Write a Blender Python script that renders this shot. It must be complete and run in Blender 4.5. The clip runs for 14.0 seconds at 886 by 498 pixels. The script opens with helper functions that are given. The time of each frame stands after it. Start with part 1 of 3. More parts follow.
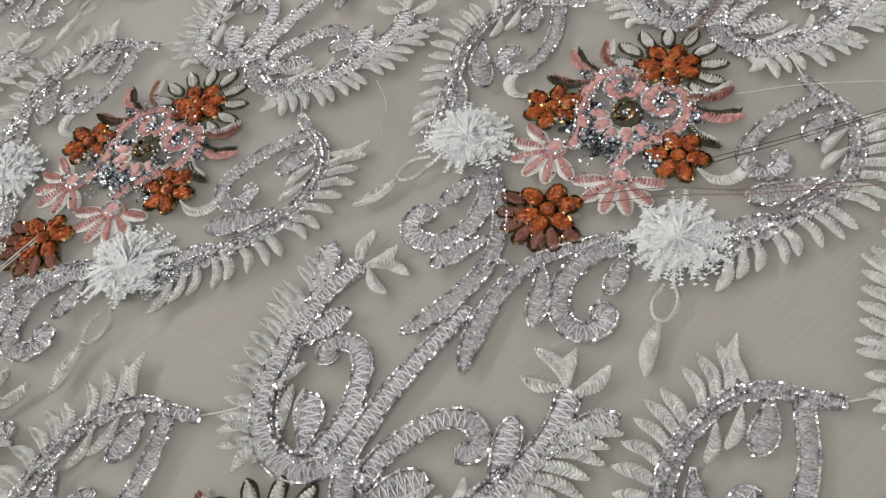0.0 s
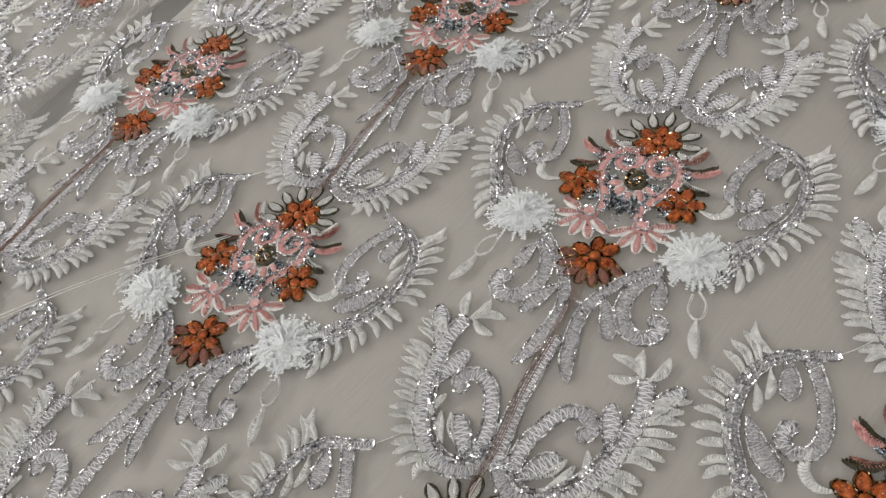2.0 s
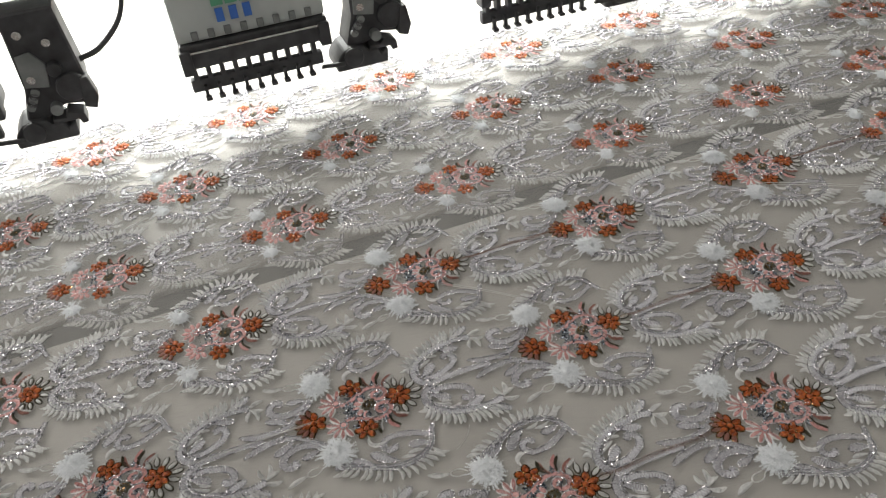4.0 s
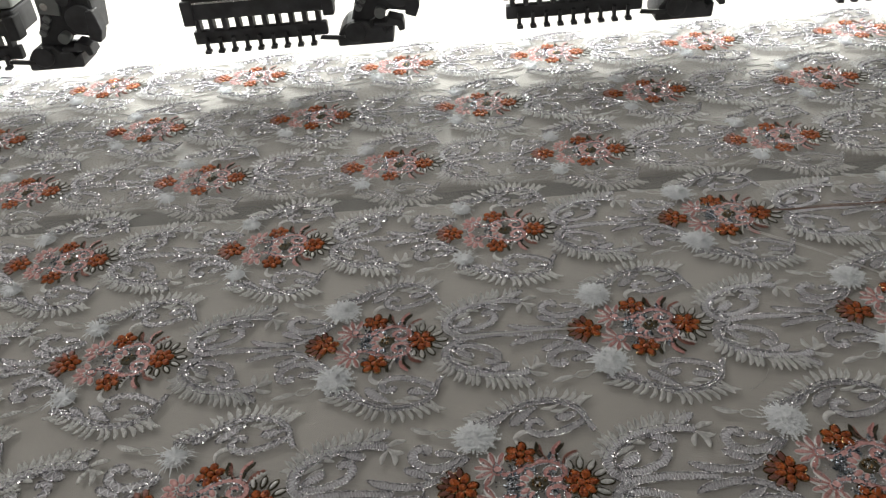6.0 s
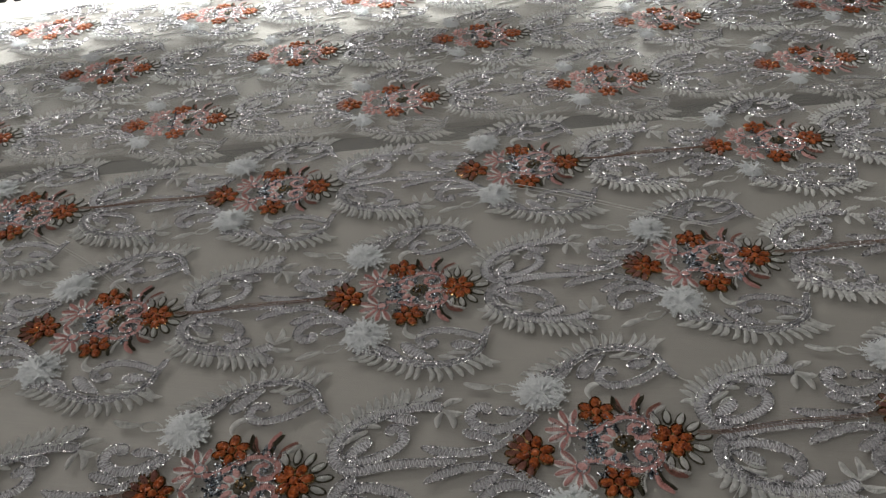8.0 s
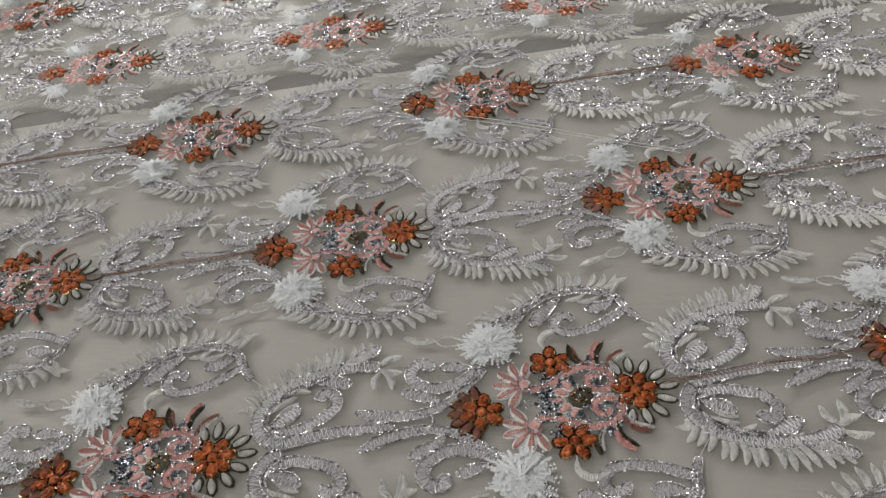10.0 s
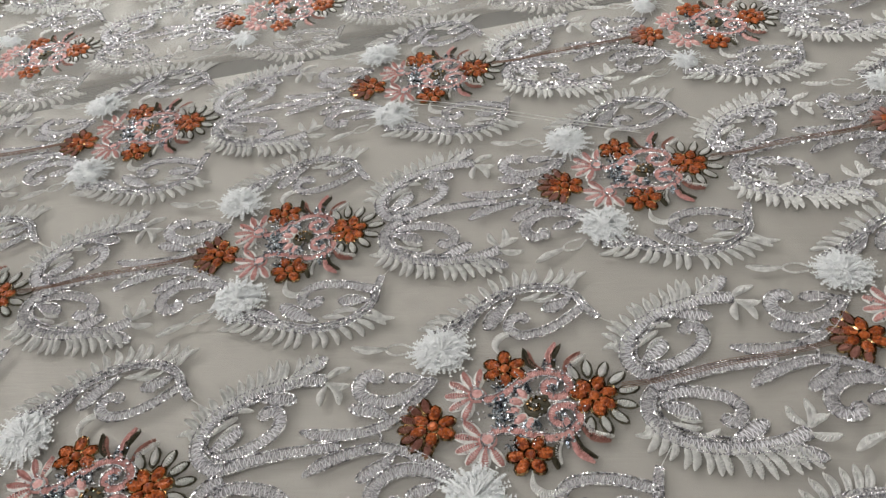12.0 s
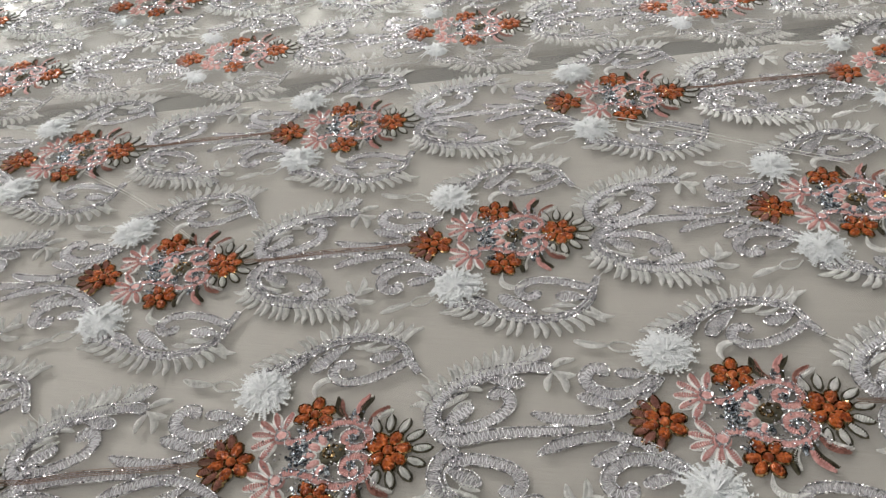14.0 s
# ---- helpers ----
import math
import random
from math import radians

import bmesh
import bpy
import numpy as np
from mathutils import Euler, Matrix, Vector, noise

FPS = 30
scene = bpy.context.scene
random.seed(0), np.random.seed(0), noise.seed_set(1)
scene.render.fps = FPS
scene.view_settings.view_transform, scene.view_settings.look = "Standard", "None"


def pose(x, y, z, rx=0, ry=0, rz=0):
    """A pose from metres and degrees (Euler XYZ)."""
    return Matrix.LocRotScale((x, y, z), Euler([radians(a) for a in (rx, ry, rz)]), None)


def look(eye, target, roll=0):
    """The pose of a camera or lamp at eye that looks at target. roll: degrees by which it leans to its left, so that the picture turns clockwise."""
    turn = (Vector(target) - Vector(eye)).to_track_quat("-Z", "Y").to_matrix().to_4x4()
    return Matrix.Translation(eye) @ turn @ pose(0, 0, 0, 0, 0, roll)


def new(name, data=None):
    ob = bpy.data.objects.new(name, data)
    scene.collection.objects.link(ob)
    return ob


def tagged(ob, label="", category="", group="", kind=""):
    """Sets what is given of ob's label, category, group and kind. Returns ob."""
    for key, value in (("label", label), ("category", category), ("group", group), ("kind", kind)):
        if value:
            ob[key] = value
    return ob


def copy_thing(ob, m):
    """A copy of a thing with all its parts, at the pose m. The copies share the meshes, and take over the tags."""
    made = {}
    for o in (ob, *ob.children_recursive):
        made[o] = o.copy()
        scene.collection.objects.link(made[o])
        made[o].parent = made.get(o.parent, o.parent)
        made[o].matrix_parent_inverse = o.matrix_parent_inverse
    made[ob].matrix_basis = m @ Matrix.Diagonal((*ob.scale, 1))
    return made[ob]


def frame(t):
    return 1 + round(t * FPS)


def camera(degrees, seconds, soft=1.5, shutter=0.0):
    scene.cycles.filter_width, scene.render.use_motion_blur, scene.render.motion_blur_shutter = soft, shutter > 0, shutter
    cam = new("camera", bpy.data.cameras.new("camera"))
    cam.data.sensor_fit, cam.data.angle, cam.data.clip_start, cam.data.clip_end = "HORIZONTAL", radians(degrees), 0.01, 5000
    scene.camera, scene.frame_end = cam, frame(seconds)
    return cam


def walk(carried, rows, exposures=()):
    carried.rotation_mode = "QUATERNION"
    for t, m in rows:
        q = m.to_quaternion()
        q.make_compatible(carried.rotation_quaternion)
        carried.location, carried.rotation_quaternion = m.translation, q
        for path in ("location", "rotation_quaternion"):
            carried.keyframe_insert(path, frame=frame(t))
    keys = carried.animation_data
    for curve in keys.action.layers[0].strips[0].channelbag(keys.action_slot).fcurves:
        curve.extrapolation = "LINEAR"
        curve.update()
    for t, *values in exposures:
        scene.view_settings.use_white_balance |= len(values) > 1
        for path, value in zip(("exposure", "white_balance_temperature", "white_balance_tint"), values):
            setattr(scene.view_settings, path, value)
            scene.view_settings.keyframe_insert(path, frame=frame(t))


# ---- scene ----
# ---- camera ----
cam = camera(58.59, 14.0, soft=1.2)
walk(cam, [
    (0, look((-0.2205, -0.1914, 0.1619), (0.1511, 0.2658, -0.6461), -15.32)),
    (0.5, look((-0.1983, -0.1932, 0.1659), (0.2008, 0.2603, -0.6310), -15.26)),
    (1, look((-0.1647, -0.1762, 0.1699), (0.2764, 0.2817, -0.6020), -15.63)),
    (1.5, look((-0.1378, -0.1836, 0.1775), (0.3440, 0.2628, -0.5765), -16.19)),
    (2, look((-0.1158, -0.1874, 0.2169), (0.3801, 0.2459, -0.5357), -15.87)),
    (2.5, look((-0.1079, -0.2193, 0.2860), (0.4052, 0.2330, -0.4434), -12.38)),
    (3, look((-0.1504, -0.2795, 0.3626), (0.2930, 0.2757, -0.3410), -8.89)),
    (3.5, look((-0.1838, -0.3298, 0.4155), (0.1677, 0.3310, -0.2476), -5.76)),
    (3.7, look((-0.1938, -0.3458, 0.4224), (0.1103, 0.3502, -0.2281), -5.69)),
    (5.8, look((-0.3125, -0.3834, 0.3555), (-0.3935, 0.4293, -0.2216), -6.20)),
    (6, look((-0.2734, -0.3707, 0.3334), (-0.3100, 0.4433, -0.2462), -5.55)),
    (6.5, look((-0.1343, -0.3523, 0.3048), (-0.1440, 0.4523, -0.2889), -5.43)),
    (7, look((-0.0368, -0.3493, 0.3100), (-0.0500, 0.4390, -0.3051), -5.45)),
    (7.5, look((0.0707, -0.3285, 0.2988), (0.0979, 0.4541, -0.3230), -5.24)),
    (8, look((0.1671, -0.3274, 0.2822), (0.1949, 0.4613, -0.3319), -4.58)),
    (8.5, look((0.1941, -0.3203, 0.2757), (0.2370, 0.4680, -0.3380), -4.06)),
    (8.7, look((0.1897, -0.3200, 0.2745), (0.2417, 0.4688, -0.3380), -3.60)),
    (10.8, look((0.2015, -0.2894, 0.2444), (0.2229, 0.4283, -0.4517), -9.15)),
    (11, look((0.2057, -0.2918, 0.2456), (0.2301, 0.4251, -0.4511), -9.09)),
    (11.5, look((0.2044, -0.2868, 0.2475), (0.2313, 0.4282, -0.4512), -8.99)),
    (12, look((0.2113, -0.2763, 0.2492), (0.2534, 0.4336, -0.4539), -8.79)),
    (12.5, look((0.2056, -0.2779, 0.2491), (0.2568, 0.4393, -0.4458), -8.46)),
    (13, look((0.1842, -0.2871, 0.2517), (0.2466, 0.4413, -0.4307), -6.52)),
    (13.5, look((0.1560, -0.2918, 0.2538), (0.1743, 0.4513, -0.4151), -6.82)),
    (14, look((0.1406, -0.2908, 0.2519), (0.1095, 0.4602, -0.4077), -7.43)),
], exposures=[(0.0, 0.0), (1.5, -0.03), (2.0, -0.01), (3.0, -0.16), (3.7, -0.37), (5.8, -0.96), (7.0, -1.02), (8.7, -0.92), (10.8, 0.1), (12.0, 0.1), (14.0, 0.1)])

# ---- world and lamps ----
world = bpy.data.worlds.new("room_light")
scene.world = world
world.use_nodes = True
world.node_tree.nodes["Background"].inputs["Color"].default_value = (1.0, 0.965, 0.92, 1)
world.node_tree.nodes["Background"].inputs["Strength"].default_value = 0.018


def area_lamp(name, m, sx, sy, watts, colour):
    data = bpy.data.lights.new(name, "AREA")
    data.shape, data.size, data.size_y, data.energy, data.color = "RECTANGLE", sx, sy, watts, colour
    ob = new(name, data)
    ob.matrix_world = m
    return ob


# unseen overhead light added, plus the machine's own tube lamp behind its heads
for x, y, watts in ((-1.7, 1.5, 26), (-0.5, 1.5, 12), (-1.7, 0.45, 10), (-0.4, 0.45, 1.5), (-1.7, -1.2, 11), (-0.2, -1.2, 1.2)):
    area_lamp("added_overhead_light", look((x, y, 2.4), (x * 0.5, y * 0.3, 0.0)), 1.25, 0.3, watts, (1.0, 0.965, 0.92))
area_lamp("machine_lamp", look((-0.25, 0.95, 0.40), (-0.25, 0.45, 0.0)), 2.9, 0.26, 90, (0.99, 1.0, 0.95))


# ---- materials ----
def material(name):
    m = bpy.data.materials.new(name)
    m.use_nodes = True
    return m, m.node_tree.nodes, m.node_tree.links, m.node_tree.nodes["Principled BSDF"]


def position(nodes):
    return nodes.new("ShaderNodeNewGeometry").outputs["Position"]


def ramp(nodes, links, value, low, high, a=0.3, b=0.7):
    r = nodes.new("ShaderNodeValToRGB")
    r.color_ramp.elements[0].position, r.color_ramp.elements[1].position = a, b
    r.color_ramp.elements[0].color, r.color_ramp.elements[1].color = (*low, 1), (*high, 1)
    links.new(value, r.inputs[0])
    return r.outputs[0]


def noise_tex(nodes, links, where, scale, detail=3.0):
    n = nodes.new("ShaderNodeTexNoise")
    n.inputs["Scale"].default_value, n.inputs["Detail"].default_value = scale, detail
    links.new(where, n.inputs["Vector"])
    return n.outputs["Fac"]


def thread_mat(name, low, high, rough=0.55, metal=0.0, scale=420, bump=0.35, sheen=0.0):
    """Stitched thread: two-tone grain along the stitches and a fine relief."""
    m, nodes, links, b = material(name)
    p = position(nodes)
    f = noise_tex(nodes, links, p, scale)
    links.new(ramp(nodes, links, f, low, high), b.inputs["Base Color"])
    b.inputs["Roughness"].default_value, b.inputs["Metallic"].default_value = rough, metal
    b.inputs["Sheen Weight"].default_value = sheen
    k = nodes.new("ShaderNodeBump")
    k.inputs["Strength"].default_value, k.inputs["Distance"].default_value = bump, 0.0006
    links.new(noise_tex(nodes, links, p, scale * 4, 2), k.inputs["Height"])
    links.new(k.outputs[0], b.inputs["Normal"])
    return m


def sparkle_mat(name, low, high, rough=0.22, metal=1.0, cell=1500, tilt=0.9, shine=0.5):
    """Metallic cord or cut beads: each tiny cell leans its own way, so that single ones glint."""
    m, nodes, links, b = material(name)
    geo = nodes.new("ShaderNodeNewGeometry")
    v = nodes.new("ShaderNodeTexVoronoi")
    v.inputs["Scale"].default_value = cell
    links.new(geo.outputs["Position"], v.inputs["Vector"])
    sub = nodes.new("ShaderNodeVectorMath")
    sub.operation = "SUBTRACT"
    sub.inputs[1].default_value = (0.5, 0.5, 0.5)
    links.new(v.outputs["Color"], sub.inputs[0])
    mul = nodes.new("ShaderNodeVectorMath")
    mul.operation = "SCALE"
    mul.inputs["Scale"].default_value = tilt
    links.new(sub.outputs[0], mul.inputs[0])
    add = nodes.new("ShaderNodeVectorMath")
    add.operation = "ADD"
    links.new(mul.outputs[0], add.inputs[0])
    links.new(geo.outputs["Normal"], add.inputs[1])
    unit = nodes.new("ShaderNodeVectorMath")
    unit.operation = "NORMALIZE"
    links.new(add.outputs[0], unit.inputs[0])
    links.new(unit.outputs[0], b.inputs["Normal"])
    links.new(ramp(nodes, links, noise_tex(nodes, links, geo.outputs["Position"], 420), low, high, 0.36, 0.62), b.inputs["Base Color"])
    b.inputs["Roughness"].default_value, b.inputs["Metallic"].default_value = rough, metal
    b.inputs["Specular IOR Level"].default_value = shine
    return m


def net_mat(name, low, high):
    """Loose silvery thread laid to and fro: wavy strands with tulle showing between them."""
    m, nodes, links, b = material(name)
    p = position(nodes)
    strands = noise_tex(nodes, links, p, 1500, 2)
    links.new(ramp(nodes, links, strands, low, high, 0.42, 0.62), b.inputs["Base Color"])
    b.inputs["Roughness"].default_value, b.inputs["Metallic"].default_value = 0.42, 0.15
    k = nodes.new("ShaderNodeBump")
    k.inputs["Strength"].default_value, k.inputs["Distance"].default_value = 0.4, 0.0004
    links.new(strands, k.inputs["Height"])
    links.new(k.outputs[0], b.inputs["Normal"])
    gaps = nodes.new("ShaderNodeMapRange")
    gaps.inputs["From Min"].default_value, gaps.inputs["From Max"].default_value = 0.36, 0.60
    gaps.inputs["To Min"].default_value, gaps.inputs["To Max"].default_value = 0.45, 0.75
    links.new(strands, gaps.inputs["Value"])
    shade = nodes.new("ShaderNodeMixShader")
    links.new(gaps.outputs[0], shade.inputs[0])
    links.new(nodes.new("ShaderNodeBsdfTransparent").outputs[0], shade.inputs[1])
    links.new(b.outputs[0], shade.inputs[2])
    links.new(shade.outputs[0], nodes["Material Output"].inputs["Surface"])
    return m


def plain_mat(name, low, high, rough, metal=0.0, scale=40, bump=0.0):
    m, nodes, links, b = material(name)
    p = position(nodes)
    links.new(ramp(nodes, links, noise_tex(nodes, links, p, scale, 5), low, high), b.inputs["Base Color"])
    b.inputs["Roughness"].default_value, b.inputs["Metallic"].default_value = rough, metal
    if bump:
        k = nodes.new("ShaderNodeBump")
        k.inputs["Strength"].default_value, k.inputs["Distance"].default_value = bump, 0.001
        links.new(noise_tex(nodes, links, p, scale * 8), k.inputs["Height"])
        links.new(k.outputs[0], b.inputs["Normal"])
    return m


def tulle_mat():
    """Sheer grey-beige net: fine slanted yarns, half open, so that the table shows through."""
    m, nodes, links, b = material("tulle")
    p = position(nodes)
    turn = nodes.new("ShaderNodeMapping")
    turn.inputs["Scale"].default_value = (60, 1100, 1)
    lean = nodes.new("ShaderNodeMapping")
    lean.inputs["Rotation"].default_value = (0, 0, radians(13))
    links.new(p, lean.inputs["Vector"])
    links.new(lean.outputs[0], turn.inputs["Vector"])
    yarn = noise_tex(nodes, links, turn.outputs[0], 1.0, 2)
    cloud = noise_tex(nodes, links, p, 9, 4)
    mix = nodes.new("ShaderNodeMix")
    mix.data_type = "RGBA"
    mix.inputs[0].default_value = 0.4
    links.new(ramp(nodes, links, yarn, (0.40, 0.386, 0.366), (0.52, 0.50, 0.478)), mix.inputs[6])
    links.new(ramp(nodes, links, cloud, (0.435, 0.412, 0.392), (0.49, 0.482, 0.462)), mix.inputs[7])
    links.new(mix.outputs[2], b.inputs["Base Color"])
    b.inputs["Roughness"].default_value = 0.75
    b.inputs["Specular IOR Level"].default_value = 0.2
    k = nodes.new("ShaderNodeBump")
    k.inputs["Strength"].default_value, k.inputs["Distance"].default_value = 0.10, 0.0002
    links.new(yarn, k.inputs["Height"])
    soft = nodes.new("ShaderNodeBump")
    soft.inputs["Strength"].default_value, soft.inputs["Distance"].default_value = 0.5, 0.006
    links.new(noise_tex(nodes, links, p, 16, 2), soft.inputs["Height"])
    links.new(soft.outputs[0], k.inputs["Normal"])
    links.new(k.outputs[0], b.inputs["Normal"])
    clear = nodes.new("ShaderNodeBsdfTransparent")
    shade = nodes.new("ShaderNodeMixShader")
    dense = nodes.new("ShaderNodeMapRange")
    dense.inputs["From Min"].default_value, dense.inputs["From Max"].default_value = 0.3, 0.7
    dense.inputs["To Min"].default_value, dense.inputs["To Max"].default_value = 0.29, 0.375
    links.new(yarn, dense.inputs["Value"])
    links.new(dense.outputs[0], shade.inputs[0])
    links.new(clear.outputs[0], shade.inputs[1])
    links.new(b.outputs[0], shade.inputs[2])
    links.new(shade.outputs[0], nodes["Material Output"].inputs["Surface"])
    return m


SILVER_CORD = sparkle_mat("silver_cord", (0.45, 0.44, 0.48), (0.97, 0.965, 1.0), 0.18, 0.78, 850, 1.35)
SILVER_THREAD = net_mat("silver_thread", (0.52, 0.51, 0.545), (0.68, 0.67, 0.71))
LILAC_THREAD = thread_mat("lilac_grey_thread", (0.58, 0.575, 0.62), (0.80, 0.795, 0.85), 0.34, 0.1, 900)
WHITE_THREAD = thread_mat("white_thread", (0.55, 0.548, 0.545), (0.79, 0.787, 0.783), 0.42, 0, 500, 0.3, 0.1)
FLUFF = thread_mat("white_fluff", (0.71, 0.73, 0.76), (0.85, 0.87, 0.90), 0.7, 0, 500, 0.2, 0.3)
ORANGE_BEAD = sparkle_mat("orange_bead", (0.19, 0.030, 0.006), (0.52, 0.125, 0.024), 0.3, 0.1, 850, 0.9)
GOLD_CORD = sparkle_mat("bronze_cord", (0.09, 0.06, 0.03), (0.46, 0.31, 0.16), 0.16, 0.9, 800, 1.5)
PINK_THREAD = thread_mat("pink_thread", (0.50, 0.235, 0.225), (0.73, 0.44, 0.42), 0.45, 0, 700, 0.4)
DUSTY_THREAD = thread_mat("dusty_pink_thread", (0.24, 0.10, 0.08), (0.42, 0.215, 0.18), 0.4, 0.1, 700, 0.4)
DARK_THREAD = thread_mat("dark_olive_thread", (0.030, 0.026, 0.015), (0.085, 0.075, 0.045), 0.7, 0.0, 700, 0.4)
BROWN_THREAD = thread_mat("brown_thread", (0.20, 0.12, 0.09), (0.36, 0.24, 0.19), 0.5, 0, 700, 0.4)
BLUE_BEAD = sparkle_mat("blue_silver_bead", (0.20, 0.23, 0.28), (0.62, 0.66, 0.72), 0.14, 0.9, 700, 1.5)
TULLE = tulle_mat()
TABLE = plain_mat("table_laminate", (0.47, 0.447, 0.415), (0.54, 0.517, 0.485), 0.5, 0, 6, 0.1)
# dark grey that stands for the shade down between the tables
GAP_SHADE = plain_mat("gap_shade", (0.09, 0.09, 0.086), (0.14, 0.14, 0.132), 0.7, 0, 20)
WALL = plain_mat("wall_paint", (0.74, 0.74, 0.72), (0.80, 0.80, 0.78), 0.8, 0, 3, 0.1)
FLOOR = plain_mat("concrete_floor", (0.28, 0.28, 0.27), (0.38, 0.37, 0.36), 0.7, 0, 5, 0.3)
BLACK_METAL = plain_mat("blackened_steel", (0.016, 0.016, 0.018), (0.05, 0.05, 0.055), 0.6, 0.0, 60, 0.15)
STEEL = plain_mat("steel", (0.45, 0.45, 0.44), (0.62, 0.62, 0.6), 0.25, 1.0, 60, 0.1)
CASING = plain_mat("grey_casing_paint", (0.40, 0.425, 0.42), (0.47, 0.50, 0.495), 0.4, 0, 25, 0.05)
DULL_STEEL = plain_mat("dull_steel", (0.16, 0.17, 0.17), (0.22, 0.23, 0.23), 0.5, 0.5, 60)
RED_MARK = plain_mat("red_mark", (0.42, 0.06, 0.05), (0.5, 0.09, 0.07), 0.5)
GREEN_MARK = plain_mat("green_mark", (0.08, 0.30, 0.18), (0.12, 0.36, 0.22), 0.5)
BLUE_MARK = plain_mat("blue_mark", (0.03, 0.12, 0.45), (0.05, 0.16, 0.52), 0.5)

# ---- mesh tools (motif plans are in millimetres) ----
MM = 0.001


class Shape:
    """Gathers vertices, faces and their materials for one mesh."""

    def __init__(self):
        self.v, self.f, self.m, self.mats = [], [], [], []

    def slot(self, mat):
        if mat not in self.mats:
            self.mats.append(mat)
        return self.mats.index(mat)

    def add(self, verts, faces, mat):
        base, k = len(self.v), self.slot(mat)
        self.v += verts
        self.f += [tuple(base + i for i in f) for f in faces]
        self.m += [k] * len(faces)

    def mesh(self, name, smooth=False):
        me = bpy.data.meshes.new(name)
        me.from_pydata([(x * MM, y * MM, z * MM) for x, y, z in self.v], [], self.f)
        for mat in self.mats:
            me.materials.append(mat)
        me.polygons.foreach_set("material_index", self.m)
        me.polygons.foreach_set("use_smooth", [smooth] * len(self.f))
        me.update()
        return me


def part(name, shape, parent, label="", smooth=False):
    ob = new(name, shape.mesh(name, smooth))
    ob.parent = parent
    return tagged(ob, label)


def glide(points, step):
    """Even samples of a smooth line through the points."""
    p = [np.array(q, float) for q in points]
    p = [2 * p[0] - p[1], *p, 2 * p[-1] - p[-2]]
    fine = []
    for a, b, c, d in zip(p, p[1:], p[2:], p[3:]):
        for s in np.linspace(0, 1, 12, endpoint=False):
            fine.append(0.5 * (2 * b + (c - a) * s + (2 * a - 5 * b + 4 * c - d) * s**2 + (3 * b - a - 3 * c + d) * s**3))
    fine = np.array([*fine, p[-2]])
    run = np.r_[0, np.cumsum(np.linalg.norm(np.diff(fine, axis=0), axis=1))]
    n = max(3, int(round(run[-1] / step)) + 1)
    at = np.linspace(0, run[-1], n)
    return np.stack([np.interp(at, run, fine[:, k]) for k in range(fine.shape[1])], 1)


def sides(line):
    """Unit vectors across a plan line."""
    t = np.gradient(line[:, :2], axis=0)
    t /= np.linalg.norm(t, axis=1, keepdims=True) + 1e-9
    return np.stack([-t[:, 1], t[:, 0]], 1)


def cord(shape, line, r, mat, z=0.0, closed=False, knots=0.35, arc=4, beat=2):
    """A raised twisted cord along a plan line: a half-round bead string."""
    line = np.asarray(line, float)
    n, across = len(line), sides(np.r_[line[-1:], line, line[:1]])[1:-1] if closed else sides(line)
    verts, faces = [], []
    for i in range(n):
        q = r * (1 + (knots if i % beat == 0 else -knots * 0.5))
        zz = z + (line[i][2] if len(line[i]) > 2 else 0)
        for k in range(arc):
            a = math.pi * k / (arc - 1)
            o = across[i] * q * math.cos(a)
            verts.append((line[i][0] + o[0], line[i][1] + o[1], zz + q * 1.5 * math.sin(a)))
    for i in range(n if closed else n - 1):
        a, b = i * arc, (i + 1) % n * arc
        for k in range(arc - 1):
            faces.append((a + k, a + k + 1, b + k + 1, b + k))
    shape.add(verts, faces, mat)


def zigzag(shape, line, width, mat, ribbon, rise=0.75):
    """One thread laid loosely to and fro across a line, as a thin arched ribbon."""
    across = sides(line)
    along = np.stack([across[:, 1], -across[:, 0]], 1)
    jit = np.random.RandomState(len(line) + 5)
    verts, faces = [], []
    for i in range(len(line)):
        e = 1 if i % 2 else -1
        stops = [(line[i][:2] + across[i] * width[i] * e * jit.uniform(0.75, 1.0), 0.3)]
        if i + 1 < len(line):
            stops.append(((line[i][:2] + line[i + 1][:2]) / 2 + along[i] * jit.uniform(-0.3, 0.3), rise * jit.uniform(0.8, 1.25)))
        for q, z in stops:
            verts += [(*(q - along[i] * ribbon / 2), z - 0.12), (*(q + along[i] * ribbon / 2), z + 0.12)]
    for k in range(0, len(verts) - 3, 2):
        faces.append((k, k + 1, k + 3, k + 2))
    shape.add(verts, faces, mat)


